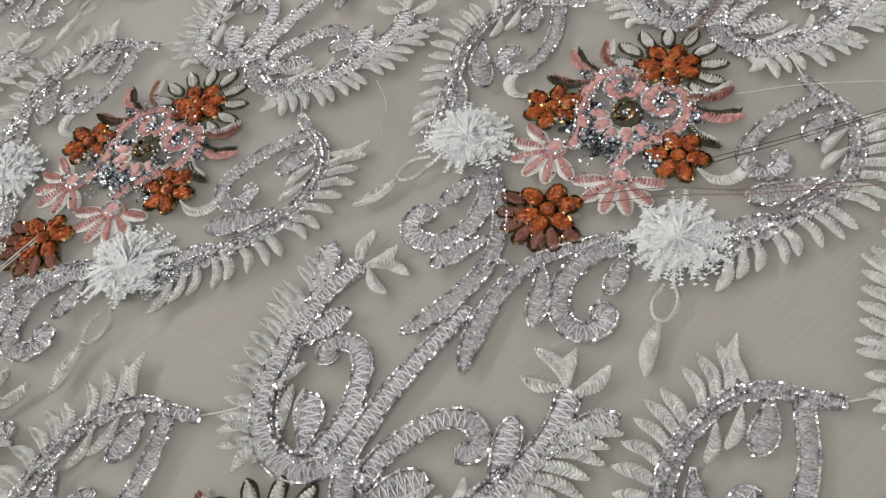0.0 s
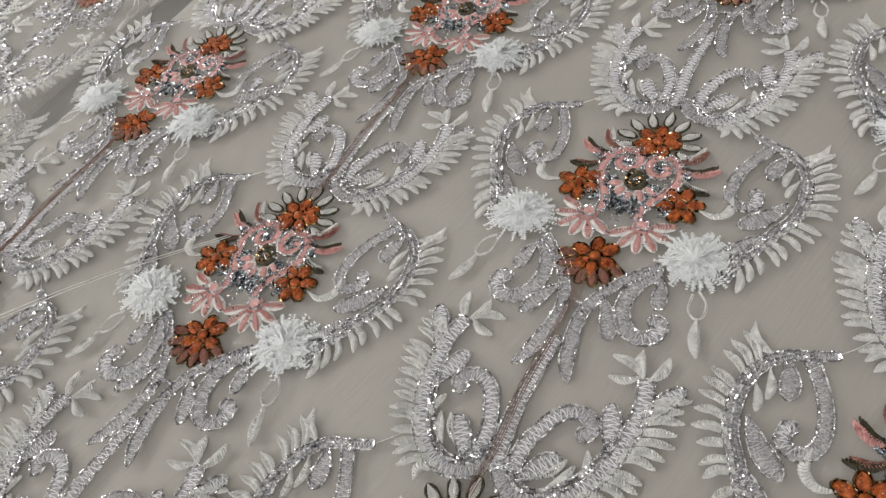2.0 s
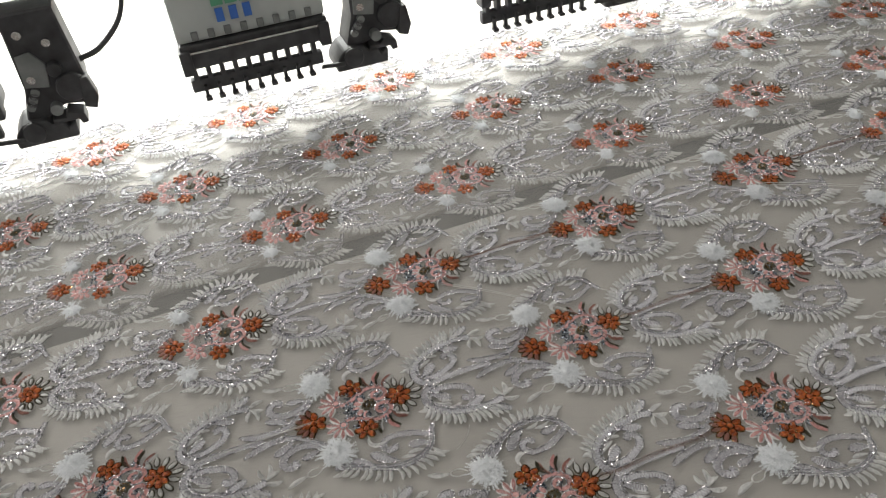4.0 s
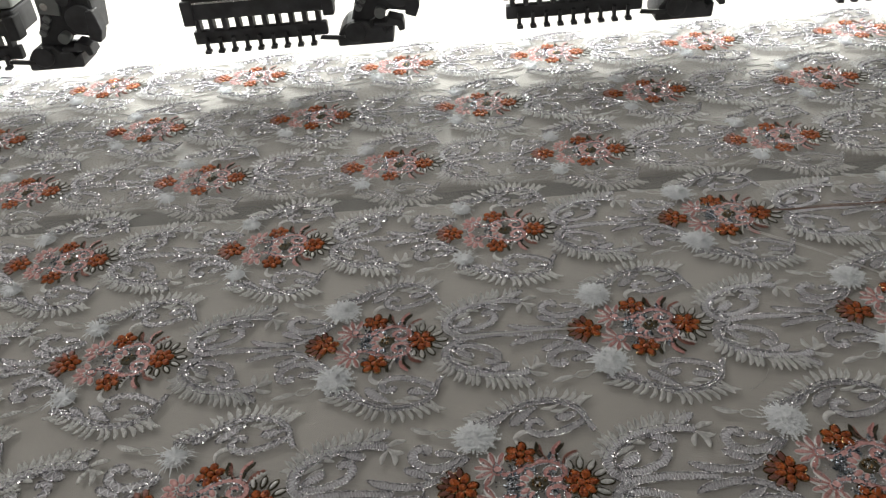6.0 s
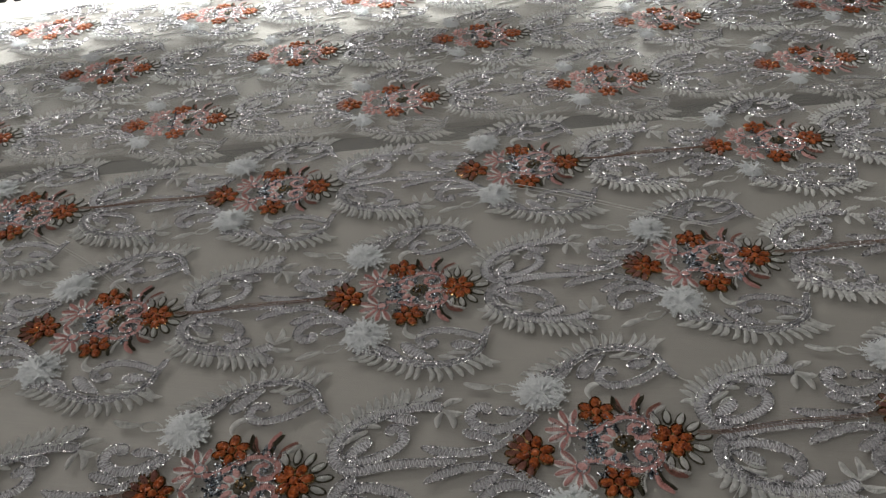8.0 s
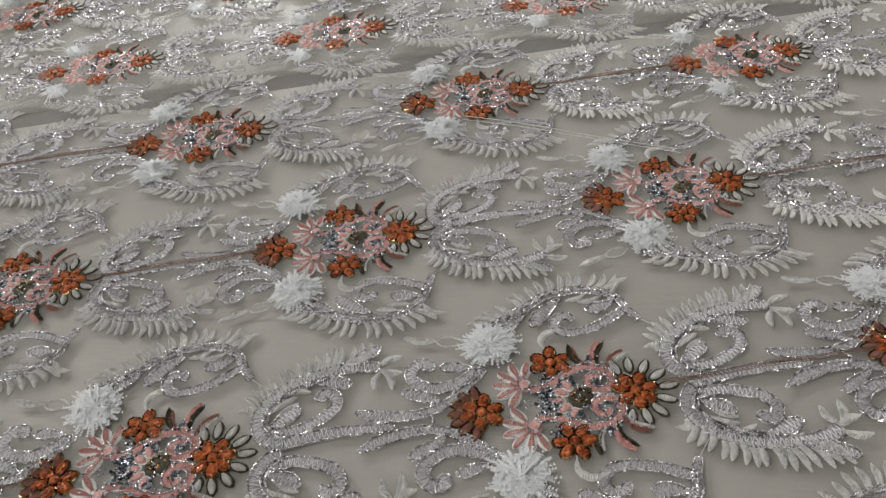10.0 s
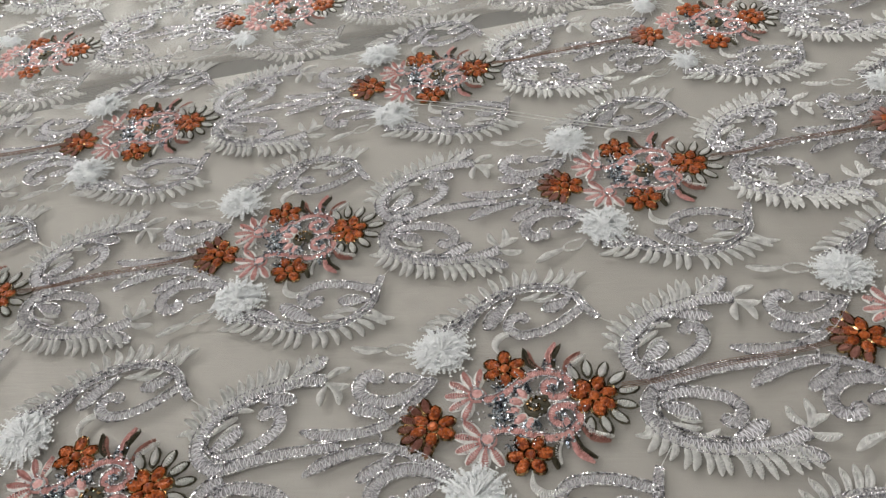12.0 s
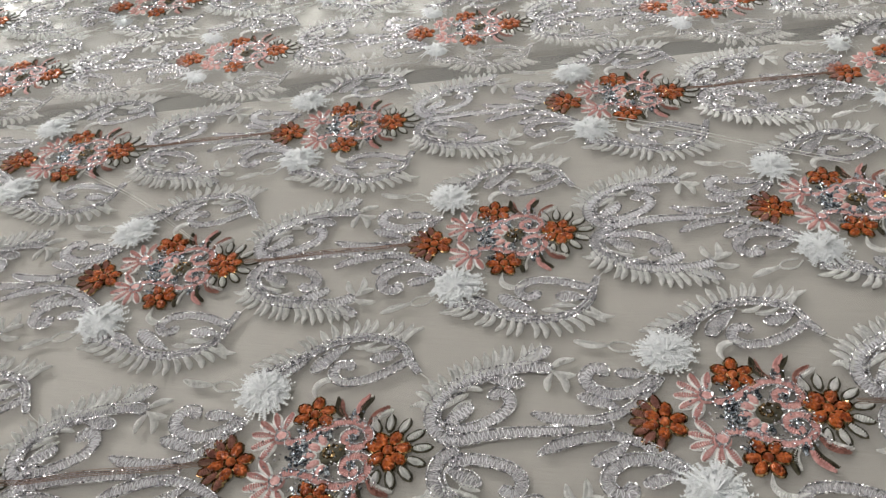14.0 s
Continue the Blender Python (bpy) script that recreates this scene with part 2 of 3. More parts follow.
def rungs(shape, line, width, mat, pitch, rise=0.9, lean=0.5, loose=0.0):
    """Satin stitches lying side by side across a line: one pleated sheet with a ragged edge."""
    across = sides(line)
    along = np.stack([across[:, 1], -across[:, 0]], 1)
    jit = np.random.RandomState(len(line))
    verts, faces = [], []
    for i in range(len(line)):
        up, w = (1.0, width[i]) if i % 2 else (0.38, width[i] * 0.8)
        up *= 1 + loose * jit.uniform(-1, 1)
        c, s, back = line[i][:2] + along[i] * loose * pitch * jit.uniform(-0.6, 0.6), across[i] * w, along[i] * lean * w * 0.6
        sway = along[i] * loose * w * jit.uniform(-0.35, 0.35)
        verts += [(*(c + s - back), 0.1), (*(c + s * 0.5 - back * 0.4 + sway), rise * up * 0.85), (*c, rise * up * 0.7), (*(c - s * 0.5 - back * 0.4 - sway), rise * up * 0.85), (*(c - s - back), 0.1)]
    for i in range(len(line) - 1):
        for k in range(4):
            a = i * 5 + k
            faces.append((a, a + 1, a + 6, a + 5))
    shape.add(verts, faces, mat)


def profile(n, kind):
    s = np.linspace(0, 1, n)
    if kind == "leaf":
        return np.sqrt(np.sin(math.pi * np.clip(s, 0.02, 0.98))) * (0.55 + 0.45 * np.sin(math.pi * s))
    if kind == "drop":
        return np.sqrt(np.sin(math.pi * np.clip(s**1.6, 0.01, 0.985)))
    if kind == "taper":
        return 0.35 + 0.65 * np.sqrt(np.clip(np.sin(math.pi * np.clip(0.5 * s + 0.04, 0, 1)), 0, 1)) * np.sqrt(np.clip(1.02 - s, 0.1, 1) / 1.02) ** 0.2
    if kind == "plume":
        return (0.62 + 0.38 * np.clip(s * 2, 0, 1)) * np.sqrt(np.clip((1 - s) * 4.5, 0.02, 1))
    if kind == "stem":
        return np.clip(np.minimum(s, 1 - s) * n / 2.0, 0.35, 1) * (1.0 - 0.36 * s)
    if kind == "club":
        return (0.72 + 0.28 * np.clip(s * 2 - 0.7, 0, 1)) * np.clip(np.sqrt(np.clip((1 - s) * 7, 0, 1)), 0.15, 1)
    return np.clip(np.minimum(s, 1 - s) * n / 2.0, 0.35, 1)


def band(shape, points, width, edge, fill, fine, kind="band", side=1, solid=False):
    """A couched band: knotted cord round a bed of cross stitches."""
    points = [(x, y * side) for x, y in points]
    pitch = 0.46 if fine else 1.4
    line = glide(points, pitch)
    w = profile(len(line), kind) * width / 2
    if solid:
        rungs(shape, line, w, fill, pitch, 1.0, 0.2)
    else:
        rungs(shape, line, w * 0.9, fill, pitch, 0.6, 0.3, 0.7)
        coarse = line[::2]
        zigzag(shape, coarse, w[::2] * 0.92, LILAC_THREAD, 0.30 if fine else 0.8, 0.9)
    across = sides(line)
    loop = np.r_[line + across * w[:, None], (line - across * w[:, None])[::-1]]
    cord(shape, loop, 0.42 if fine else 0.48, edge, 0.35, True, 0.4, 4 if fine else 3, 3 if fine else 2)


def feather(shape, root, tip, bend, width, mat, fine, side=1, kind="drop"):
    """A satin-stitched feather from root to tip."""
    a, b = np.array(root, float), np.array(tip, float)
    d = b - a
    mid = (a + b) / 2 + np.array([-d[1], d[0]]) * bend
    pitch = 0.45 if fine else 1.1
    line = glide([(q[0], q[1] * side) for q in (a, mid, b)], pitch)
    rungs(shape, line, profile(len(line), kind) * width / 2, mat, pitch, 1.5, 1.3, 0.25)


def dome(shape, x, y, a, b, turn, high, mat, n=9, z=0.0, rings=2):
    """An oval pad or bead, a long and b wide, turned by degrees."""
    c, s = math.cos(radians(turn)), math.sin(radians(turn))
    verts, faces = [], []
    for r in range(rings + 1):
        g = math.cos(r / (rings + 1) * math.pi / 2) if r else 1.0
        h = math.sin(r / (rings + 1) * math.pi / 2)
        for k in range(n):
            u, v = a * g * math.cos(2 * math.pi * k / n), b * g * math.sin(2 * math.pi * k / n)
            verts.append((x + u * c - v * s, y + u * s + v * c, z + high * h))
    verts.append((x, y, z + high))
    for r in range(rings):
        for k in range(n):
            faces.append((r * n + k, r * n + (k + 1) % n, (r + 1) * n + (k + 1) % n, (r + 1) * n + k))
    for k in range(n):
        faces.append((rings * n + k, rings * n + (k + 1) % n, len(verts) - 1))
    shape.add(verts, faces, mat)


def ring_cord(shape, x, y, a, b, turn, r, mat, n, z=0.0):
    c, s = math.cos(radians(turn)), math.sin(radians(turn))
    loop = [(x + a * math.cos(q) * c - b * math.sin(q) * s, y + a * math.cos(q) * s + b * math.sin(q) * c)
            for q in np.linspace(0, 2 * math.pi, n, endpoint=False)]
    cord(shape, loop, r, mat, z, True, 0.35, 3)


def polar(x, y, r, deg):
    return x + r * math.cos(radians(deg)), y + r * math.sin(radians(deg))


# ---- motif: flower cluster ----
def petal(shape, x, y, reach, deg, length, width, mat, edge, fine, high=1.6):
    px, py = polar(x, y, reach, deg)
    if fine and mat is ORANGE_BEAD:
        # a low cushion covered with cut beads
        dome(shape, px, py, length / 2, width / 2, deg, high * 0.7, mat, 10, 0.3, 2)
        jit = random.Random(int(deg * 7 + x))
        for u in (-0.32, -0.1, 0.12, 0.33):
            for v in ((-0.2, 0.2) if abs(u) < 0.3 else (0.0,)):
                q = polar(*polar(x, y, reach + (u + jit.uniform(-0.05, 0.05)) * length, deg), (v + jit.uniform(-0.05, 0.05)) * width, deg + 90)
                dome(shape, *q, length * 0.15, width * 0.2, deg + jit.uniform(-40, 40), jit.uniform(0.5, 0.9), mat, 4, 0.2 + high * (0.65 - abs(u) * 0.6), 1)
        ring_cord(shape, px, py, length / 2 + 0.25, width / 2 + 0.25, deg, 0.46, edge, 18, 0.25)
    elif fine:
        a, b = polar(x, y, reach - length / 2, deg), polar(x, y, reach + length / 2, deg)
        line = glide([a, (px, py), b], 0.42)
        rungs(shape, line, profile(len(line), "leaf") ** 0.6 * width * 0.55, mat, 0.42, high * 1.25, 0.5)
        ring_cord(shape, px, py, length / 2 + 0.25, width / 2 + 0.25, deg, 0.42, edge, 16, 0.25)
    else:
        dome(shape, px, py, length / 2, width / 2, deg, high, mat, 6, 0.3, 1)
        dome(shape, px, py, length / 2 + 0.5, width / 2 + 0.5, deg, 0.5, edge, 6, 0, 1)


def bead_flower(name, parent, x, y, r, count, start, fine, label):
    sh = Shape()
    dome(sh, x, y, r * 0.62, r * 0.62, 0, 0.5, GOLD_CORD, 10, 0.0, 1)
    if not fine:
        for k in range(count):
            petal(sh, x, y, r * 0.60, start + 360 * k / count, r * 0.74, r * 0.58, ORANGE_BEAD, GOLD_CORD, fine, 1.5)
    dome(sh, x, y, r * 0.26, r * 0.26, 0, 1.9, ORANGE_BEAD, 7, 0.4)
    ring_cord(sh, x, y, r * 0.32, r * 0.32, 0, 0.4, GOLD_CORD, 9, 0.6)
    flower = part(name, sh, parent, label)
    if fine:
        for k in range(count):
            sh = Shape()
            petal(sh, x, y, r * (0.60 + 0.04 * (k % 2)), start + 360 * k / count + 5 * (k % 3 - 1), r * 0.78, r * (0.50 + 0.03 * (k % 3)), ORANGE_BEAD, GOLD_CORD, fine, 1.4 + 0.2 * (k % 2))
            part("petal", sh, flower)
    return flower


def cluster(fine):
    root = tagged(new("flower_cluster"), "orange and pink beaded flower cluster with dark leaves on tulle", "embroidery", "flower clusters")
    # tip flower, with a skirt of dusty pink petals
    tip = bead_flower("tip_flower", root, -40, 0, 8.6, 6, 15, fine, "orange bead flower with dusty pink outer petals")
    joined = Shape()
    for deg in (98, 125, 150, 174, 198, 222, 250):
        sh = Shape() if fine else joined
        petal(sh, -40, 0, 9.4, deg, 6.6, 3.4, DUSTY_THREAD, GOLD_CORD, fine, 1.3)
        if fine:
            part("outer_petal", sh, tip, "dusty pink satin petal")
    if not fine:
        part("petal_skirt", joined, tip, "dusty pink satin petals")
    bead_flower("orange_flower", root, -9, 19, 8.2, 6, 20, fine, "amber orange bead flower")
    bead_flower("orange_flower", root, -8, -19, 8.2, 6, 50, fine, "amber orange bead flower")
    bead_flower("orange_flower", root, 20.5, -0.5, 8.8, 7, 10, fine, "amber orange bead flower")
    # dark fan of pale oval leaves round the front flower
    for k, deg in enumerate((108, 82, 55, 27, 0, -27, -55, -82, -108)):
        sh = Shape() if fine or k == 0 else sh
        r = 12.6 if abs(deg) > 20 else 13.8
        px, py = polar(19.5, -0.5, r, deg)
        dome(sh, px, py, 4.3, 1.6, deg, 0.5, DARK_THREAD, 9, 0.0, 1)
        if fine:
            line = glide([polar(19.5, -0.5, r + q, deg) for q in (-3.2, 0, 3.6)], 0.45)
            rungs(sh, line, profile(len(line), "leaf") ** 0.7 * 1.75, WHITE_THREAD, 0.45, 1.9, 0.4)
        else:
            dome(sh, *polar(19.5, -0.5, r + 0.2, deg), 3.3, 1.2, deg, 1.3, WHITE_THREAD, 8, 0.2, 1)
        ring_cord(sh, px, py, 4.1, 1.8, deg, 0.4, DARK_THREAD, 12 if fine else 8, 0.1)
        if fine:
            part("fan_leaf", sh, root, "pale oval leaf edged in dark olive thread")
    if not fine:
        part("leaf_fan", sh, root, "pale oval leaves edged in dark olive thread")
    # centre
    sh = Shape()
    dome(sh, -1, 0, 5.2, 4.4, 0, 1.1, DARK_THREAD, 9)
    dome(sh, 1.5, 1.8, 3.6, 2.6, 35, 1.3, DARK_THREAD, 8)
    dome(sh, -2.5, -2.2, 3.4, 2.4, -20, 1.2, DARK_THREAD, 8)
    for k in range(14 if fine else 6):
        q = polar(-1.5, 0, 1 + 3.2 * ((k * 0.618) % 1), 137.5 * k)
        dome(sh, *q, 0.9, 0.9, 0, 1.1, GOLD_CORD, 5, 0.8, 1)
    part("centre_patch", sh, root, "dark bronze beaded centre")
    for deg, r in ((118, 7.5), (150, 7.5), (180, 8.5), (210, 7.5), (242, 7.5)):
        sh = Shape() if fine or deg == 118 else sh
        px, py = polar(-1.5, 0, r + 0.2, deg)
        dome(sh, px, py, 3.6, 2.3, deg, 0.6, WHITE_THREAD, 9, 0, 1)
        dome(sh, px, py, 3.0, 1.8, deg, 1.2, PINK_THREAD, 8, 0.2, 1)
        if fine:
            part("small_petal", sh, root, "pink petal edged in white thread")
    if not fine:
        part("petal_ring", sh, root, "pink petals edged in white thread")
    for side in (1, -1):
        # pink flower
        sh = Shape()
        petals = []
        for deg in (70, 105, 138, 170, 202, 236):
            one = Shape() if fine else sh
            px, py = polar(-22, 10 * side, 7.4, deg * side)
            dome(one, px, py, 4.7, 2.3, deg * side, 0.8, WHITE_THREAD, 10 if fine else 6, 0, 1)
            if fine:
                line = glide([polar(-22, 10 * side, q, deg * side) for q in (2.6, 7.4, 11.8)], 0.45)
                rungs(one, line, profile(len(line), "drop") * 1.75, PINK_THREAD, 0.45, 1.8, 0.5)
            else:
                dome(one, px, py, 4.0, 2.0, deg * side, 1.3, PINK_THREAD, 6, 0.2, 1)
            petals.append(one)
        dome(sh, -21.5, 10 * side, 3.6, 3.6, 0, 1.2, PINK_THREAD, 9, 0.1)
        ring_cord(sh, -21.5, 10 * side, 2.4, 2.4, 0, 0.5, SILVER_CORD, 10, 1.0)
        flower = part("pink_flower", sh, root, "pink satin flower with white-edged petals")
        for one in petals if fine else ():
            part("petal", one, flower)
        # pink volute
        sh = Shape()
        band(sh, [(-20, 7), (-14, 7), (-7, 10.5), (0, 14), (7, 13.8), (12.4, 9.5), (12.4, 4.2), (8.5, 1.9), (4.2, 3.5), (3.6, 7.6), (6.6, 9.4), (8.8, 7.2)], 3.5, SILVER_CORD, PINK_THREAD, fine, "band", side, True)
        part("volute", sh, root, "pink scroll edged in silver cord")
        # beads
        sh = Shape()
        rnd = random.Random(4)
        for x, y, r, n in ((-14, 2.5, 5.5, 46), (-4, 8.0, 3.6, 24), (-12, 13, 3.6, 18), (6, 6, 2.0, 8), (8, 17, 3.0, 10)):
            for k in range(n if fine else n // 3):
                q = polar(x, y * side, r * math.sqrt(rnd.random()), rnd.random() * 360)
                dome(sh, *q, 0.85, 0.85, 0, 1.1, BLUE_BEAD, 5, 0.2, 1)
        for k in range(85 if fine else 26):
            q = (rnd.uniform(-30, 16), rnd.uniform(0, 16) * side)
            dome(sh, *q, 0.55, 0.4, rnd.uniform(0, 180), 0.8, SILVER_CORD, 5, 1.3, 1)
        tagged(part("bead_patch", sh, root, "blue-silver cut beads"), kind="stuff")
        # pointed side leaves
        for a, b, mats in (((4, 15), (0, 27), (DARK_THREAD, DUSTY_THREAD)), ((8, 14), (13, 27), (PINK_THREAD, DARK_THREAD)), ((12, 11), (21, 20), (DUSTY_THREAD, WHITE_THREAD))):
            sh = Shape()
            if side < 0 and mats[0] is DARK_THREAD:
                mats = (DARK_THREAD, WHITE_THREAD)
            feather(sh, a, b, 0.12, 3.6, mats[0], fine, side)
            feather(sh, (a[0] + 1.4, a[1] - 0.6), (b[0] + 1.6, b[1] - 1.6), 0.16, 3.0, mats[1], fine, side)
            part("side_leaf", sh, root, "pointed two-tone satin leaf")
    return root


# ---- motif: silver stem with scrolls ----
def stem(fine):
    root = tagged(new("silver_stem"), "silver corded stem with forked leaves and scrolls on tulle", "embroidery", "silver stems")
    sh = Shape()
    band(sh, [(-124, -0.5), (-114.5, 0.4), (-106.5, 1.2), (-98, 1.4), (-90, 1.0), (-82, 0.4), (-75, 0)], 5.6, SILVER_CORD, SILVER_THREAD, fine, "stem")
    part("main_stem", sh, root)
    sh = Shape()
    cord(sh, glide([(-66.5, 4.2), (-61.5, 3), (-59.8, 0), (-61.5, -3), (-66.5, -4.2)], 0.58 if fine else 1.7), 0.6, SILVER_CORD, 0.3, False, 0.5, 4 if fine else 3)
    part("bridge", sh, root)
    for side in (1, -1):
        for name, pts, w, kind in (("branch", [(-37, 21), (-43.5, 14.5), (-50.5, 8.8), (-57.5, 5.2), (-66, 3.6), (-76, 4.6), (-83.5, 6.6), (-89.5, 9.4)], 4.9, "club"),
                                   ("leaf", [(-55, 7.2), (-62, 11.8), (-70.5, 15.4)], 5.4, "drop"),
                                   ("scroll", [(-39, 21.5), (-44, 17.5), (-50, 15.2), (-57.5, 15), (-64.3, 18.8), (-66.3, 24), (-63.5, 28), (-58.7, 28), (-59.3, 24.2)], 5.0, "band"),
                                   ("prong", [(-41, 22.5), (-46.5, 24), (-54, 25.2)], 4.8, "drop")):
            sh = Shape()
            band(sh, pts, w, SILVER_CORD, SILVER_THREAD, fine, kind, side)
            part(name, sh, root)
    return root


def fringe(root, roots, tips, count, width, fine, side, bend=-0.1):
    """Satin feathers side by side, each from a line of roots to a line of tips."""
    a, b = glide(roots, 0.4), glide(tips, 0.4)
    joined = Shape()
    rnd = random.Random(count + side)
    for k in range(count):
        s = (k + 0.25 * rnd.uniform(-1, 1) * (0 < k < count - 1)) / (count - 1)
        p, q = a[int(s * (len(a) - 1))], b[int(s * (len(b) - 1))]
        p, q = p - (q - p) * 0.12, q + (q - p) * rnd.uniform(-0.1, 0.1)
        sh = Shape() if fine else joined
        feather(sh, p, q, bend + rnd.uniform(-0.05, 0.05), width * rnd.uniform(0.9, 1.1), WHITE_THREAD, fine, side, "plume")
        if fine:
            part("feather", sh, root, "white satin feather")
    if not fine:
        part("feather_fringe", joined, root, "white satin feathers")


def satin_leaves(root, name, pairs, fine, side):
    """White satin leaves given as root, tip, bend and width."""
    joined = Shape()
    for a, b, bend, w in pairs:
        sh = Shape() if fine else joined
        feather(sh, a, b, bend, w, WHITE_THREAD, fine, side)
        if fine:
            part(name, sh, root, "white satin leaf")
    if not fine:
        part(name, joined, root, "white satin leaves")


# ---- motif: large paisley ----
def large_paisley(side, fine):
    root = tagged(new("large_paisley"), "silver corded paisley with white feather fringe, sewn on tulle", "embroidery", "large paisleys")
    fringe(root, [(-87.5, 35.5), (-99.5, 35), (-107, 33.6), (-113.5, 31.6), (-120.5, 28), (-125.5, 23.8), (-129, 19.5)],
           [(-81.5, 45.5), (-95, 46), (-105, 44), (-113, 41.2), (-121, 38), (-128.5, 33), (-135, 27)], 15, 3.3, fine, side)
    spine = [(-119.5, 1.2), (-126, 4.8), (-129, 11), (-127.8, 18), (-122, 25), (-114.5, 29.2), (-107.5, 31.6), (-97.5, 33.2), (-89, 33.6), (-79, 31.6)]
    sh = Shape()
    band(sh, spine, 5.2, SILVER_CORD, SILVER_THREAD, fine, "band", side)
    for line in ([(-119, 5.2), (-123.5, 8.5), (-125.2, 13.5), (-122, 19.5), (-115, 24.6), (-107.5, 27.6), (-101, 29.4)],
                 [(-118, 3.2), (-124.8, 6.8), (-127, 12), (-125.2, 18.2), (-119.5, 24.2), (-112.5, 27.8), (-104, 30.4)]):
        cord(sh, [(x, y * side) for x, y in glide(line, 0.58 if fine else 2.5)], 0.5, SILVER_CORD, 0.4, False, 0.5, 4 if fine else 3)
    part("spine", sh, root)
    for name, pts, w, kind in (("curl", [(-123, 6.6), (-114, 6.4), (-106.5, 8.8), (-100.5, 12), (-97.4, 17), (-99, 21.4), (-102.6, 22.2), (-104.6, 19)], 4.6, "band"),
                               ("inner_drop", [(-124.5, 9.4), (-119, 12.6), (-112.5, 17.4)], 6.4, "drop"),
                               ("leaf", [(-107.5, 30), (-100.5, 28.2), (-91, 24.8)], 6.0, "drop"),
                               ("leaf", [(-95, 34.6), (-87, 37.6), (-78, 42.6)], 5.8, "drop")):
        sh = Shape()
        band(sh, pts, w, SILVER_CORD, SILVER_THREAD, fine, kind, side)
        part(name, sh, root)
    satin_leaves(root, "oval_leaf", (((-125, 16.4), (-113.5, 22.6), 0.06, 3.4), ((-117, 25.2), (-107.5, 24), 0.1, 3.0), ((-121.5, 14), (-112.5, 19.8), 0.06, 2.6)), fine, side)
    sh = Shape()
    line = glide([(x, y * side) for x, y in ((-129, 15.5), (-132.5, 20), (-137, 19.6))], 0.45 if fine else 1.1)
    rungs(sh, line, profile(len(line), "leaf") * 2.2, WHITE_THREAD, 0.45, 1.3, 0.8)
    part("root_crescent", sh, root, "white satin crescent")
    satin_leaves(root, "spray_leaf", (((-80, 32), (-69, 35.4), 0.1, 4.0), ((-79.5, 30.5), (-69.8, 27), -0.1, 4.2), ((-78, 29.5), (-74.8, 18.8), 0.12, 3.8), ((-79, 29.5), (-82.4, 20.2), -0.1, 3.6)), fine, side)
    return root


# ---- motif: small paisley ----
def small_paisley(side, fine):
    root = tagged(new("small_paisley"), "small silver corded paisley with white feathers beside a fluffy flower", "embroidery", "small paisleys")
    fringe(root, [(24, 55.5), (19, 57.8), (13, 59.4), (6, 59.8), (0, 59), (-6, 56.4), (-13, 53), (-22, 48.6), (-30, 45.2)],
           [(31.5, 62), (22, 66), (13, 67.4), (4, 68), (-5, 66.8), (-13, 62.6), (-21, 58), (-30, 52.6), (-39, 47)], 15, 3.2, fine, side)
    spine = [(33, 34.5), (30, 41), (27.3, 48.4), (20, 54.6), (9, 57.2), (-2, 56.2), (-10, 52.4), (-18, 48.4), (-27, 44), (-36, 41.2)]
    sh = Shape()
    band(sh, spine, 4.8, SILVER_CORD, SILVER_THREAD, fine, "taper", side)
    cord(sh, [(x, y * side) for x, y in glide(spine[1:], 0.58 if fine else 2.5)], 0.5, SILVER_CORD, 0.6, False, 0.5, 4 if fine else 3)
    part("spine", sh, root)
    for name, pts, w, kind in (("curl", [(29, 41.5), (23.5, 38.4), (17.5, 35.4), (9.5, 33.2), (1.4, 33.6), (-2.6, 38), (-0.5, 42.4), (4.2, 42.4), (4.8, 39.4)], 4.0, "band"),
                               ("drop", [(26, 47.2), (20, 45.2), (13, 44.2)], 5.8, "drop"),
                               ("inner_leaf", [(3.5, 53), (-4.5, 47.6), (-11.8, 40.2)], 6.6, "drop"),
                               ("tail_leaf", [(-12, 50), (-18, 45), (-25, 40.5)], 5.0, "drop")):
        sh = Shape()
        band(sh, pts, w, SILVER_CORD, SILVER_THREAD, fine, kind, side)
        part(name, sh, root)
    satin_leaves(root, "oval_leaf", (((21.5, 51.2), (10.5, 49.6), 0.08, 3.2), ((15.5, 54), (5.5, 51.4), 0.08, 3.0)), fine, side)
    sh = Shape()
    line = glide([(x, y * side) for x, y in ((26.5, 52), (30, 57.5), (36, 59.5))], 0.45 if fine else 1.1)
    rungs(sh, line, profile(len(line), "leaf") * 2.0, WHITE_THREAD, 0.45, 1.3, 0.8)
    part("end_crescent", sh, root, "white satin crescent")
    sh = Shape()
    line = glide([(x, y * side) for x, y in ((1, 34.8), (-6, 35.4), (-9.8, 31.5), (-9, 26))], 0.45 if fine else 1.3)
    rungs(sh, line, profile(len(line), "leaf") * 1.9, WHITE_THREAD, 0.9 if fine else 2.1, 1.2)
    part("horn", sh, root, "white satin horn")
    sh = Shape()
    link = ((33, 35), (37, 31), (42, 27)) if side > 0 else ((33, 35), (43, 24), (51, 13))
    cord(sh, glide([(x, y * side) for x, y in link], 0.8 if fine else 2.5), 0.2, WHITE_THREAD, 0.3, False, 0.3, 3)
    part("link_thread", sh, root, "thin white jump thread")
    return root


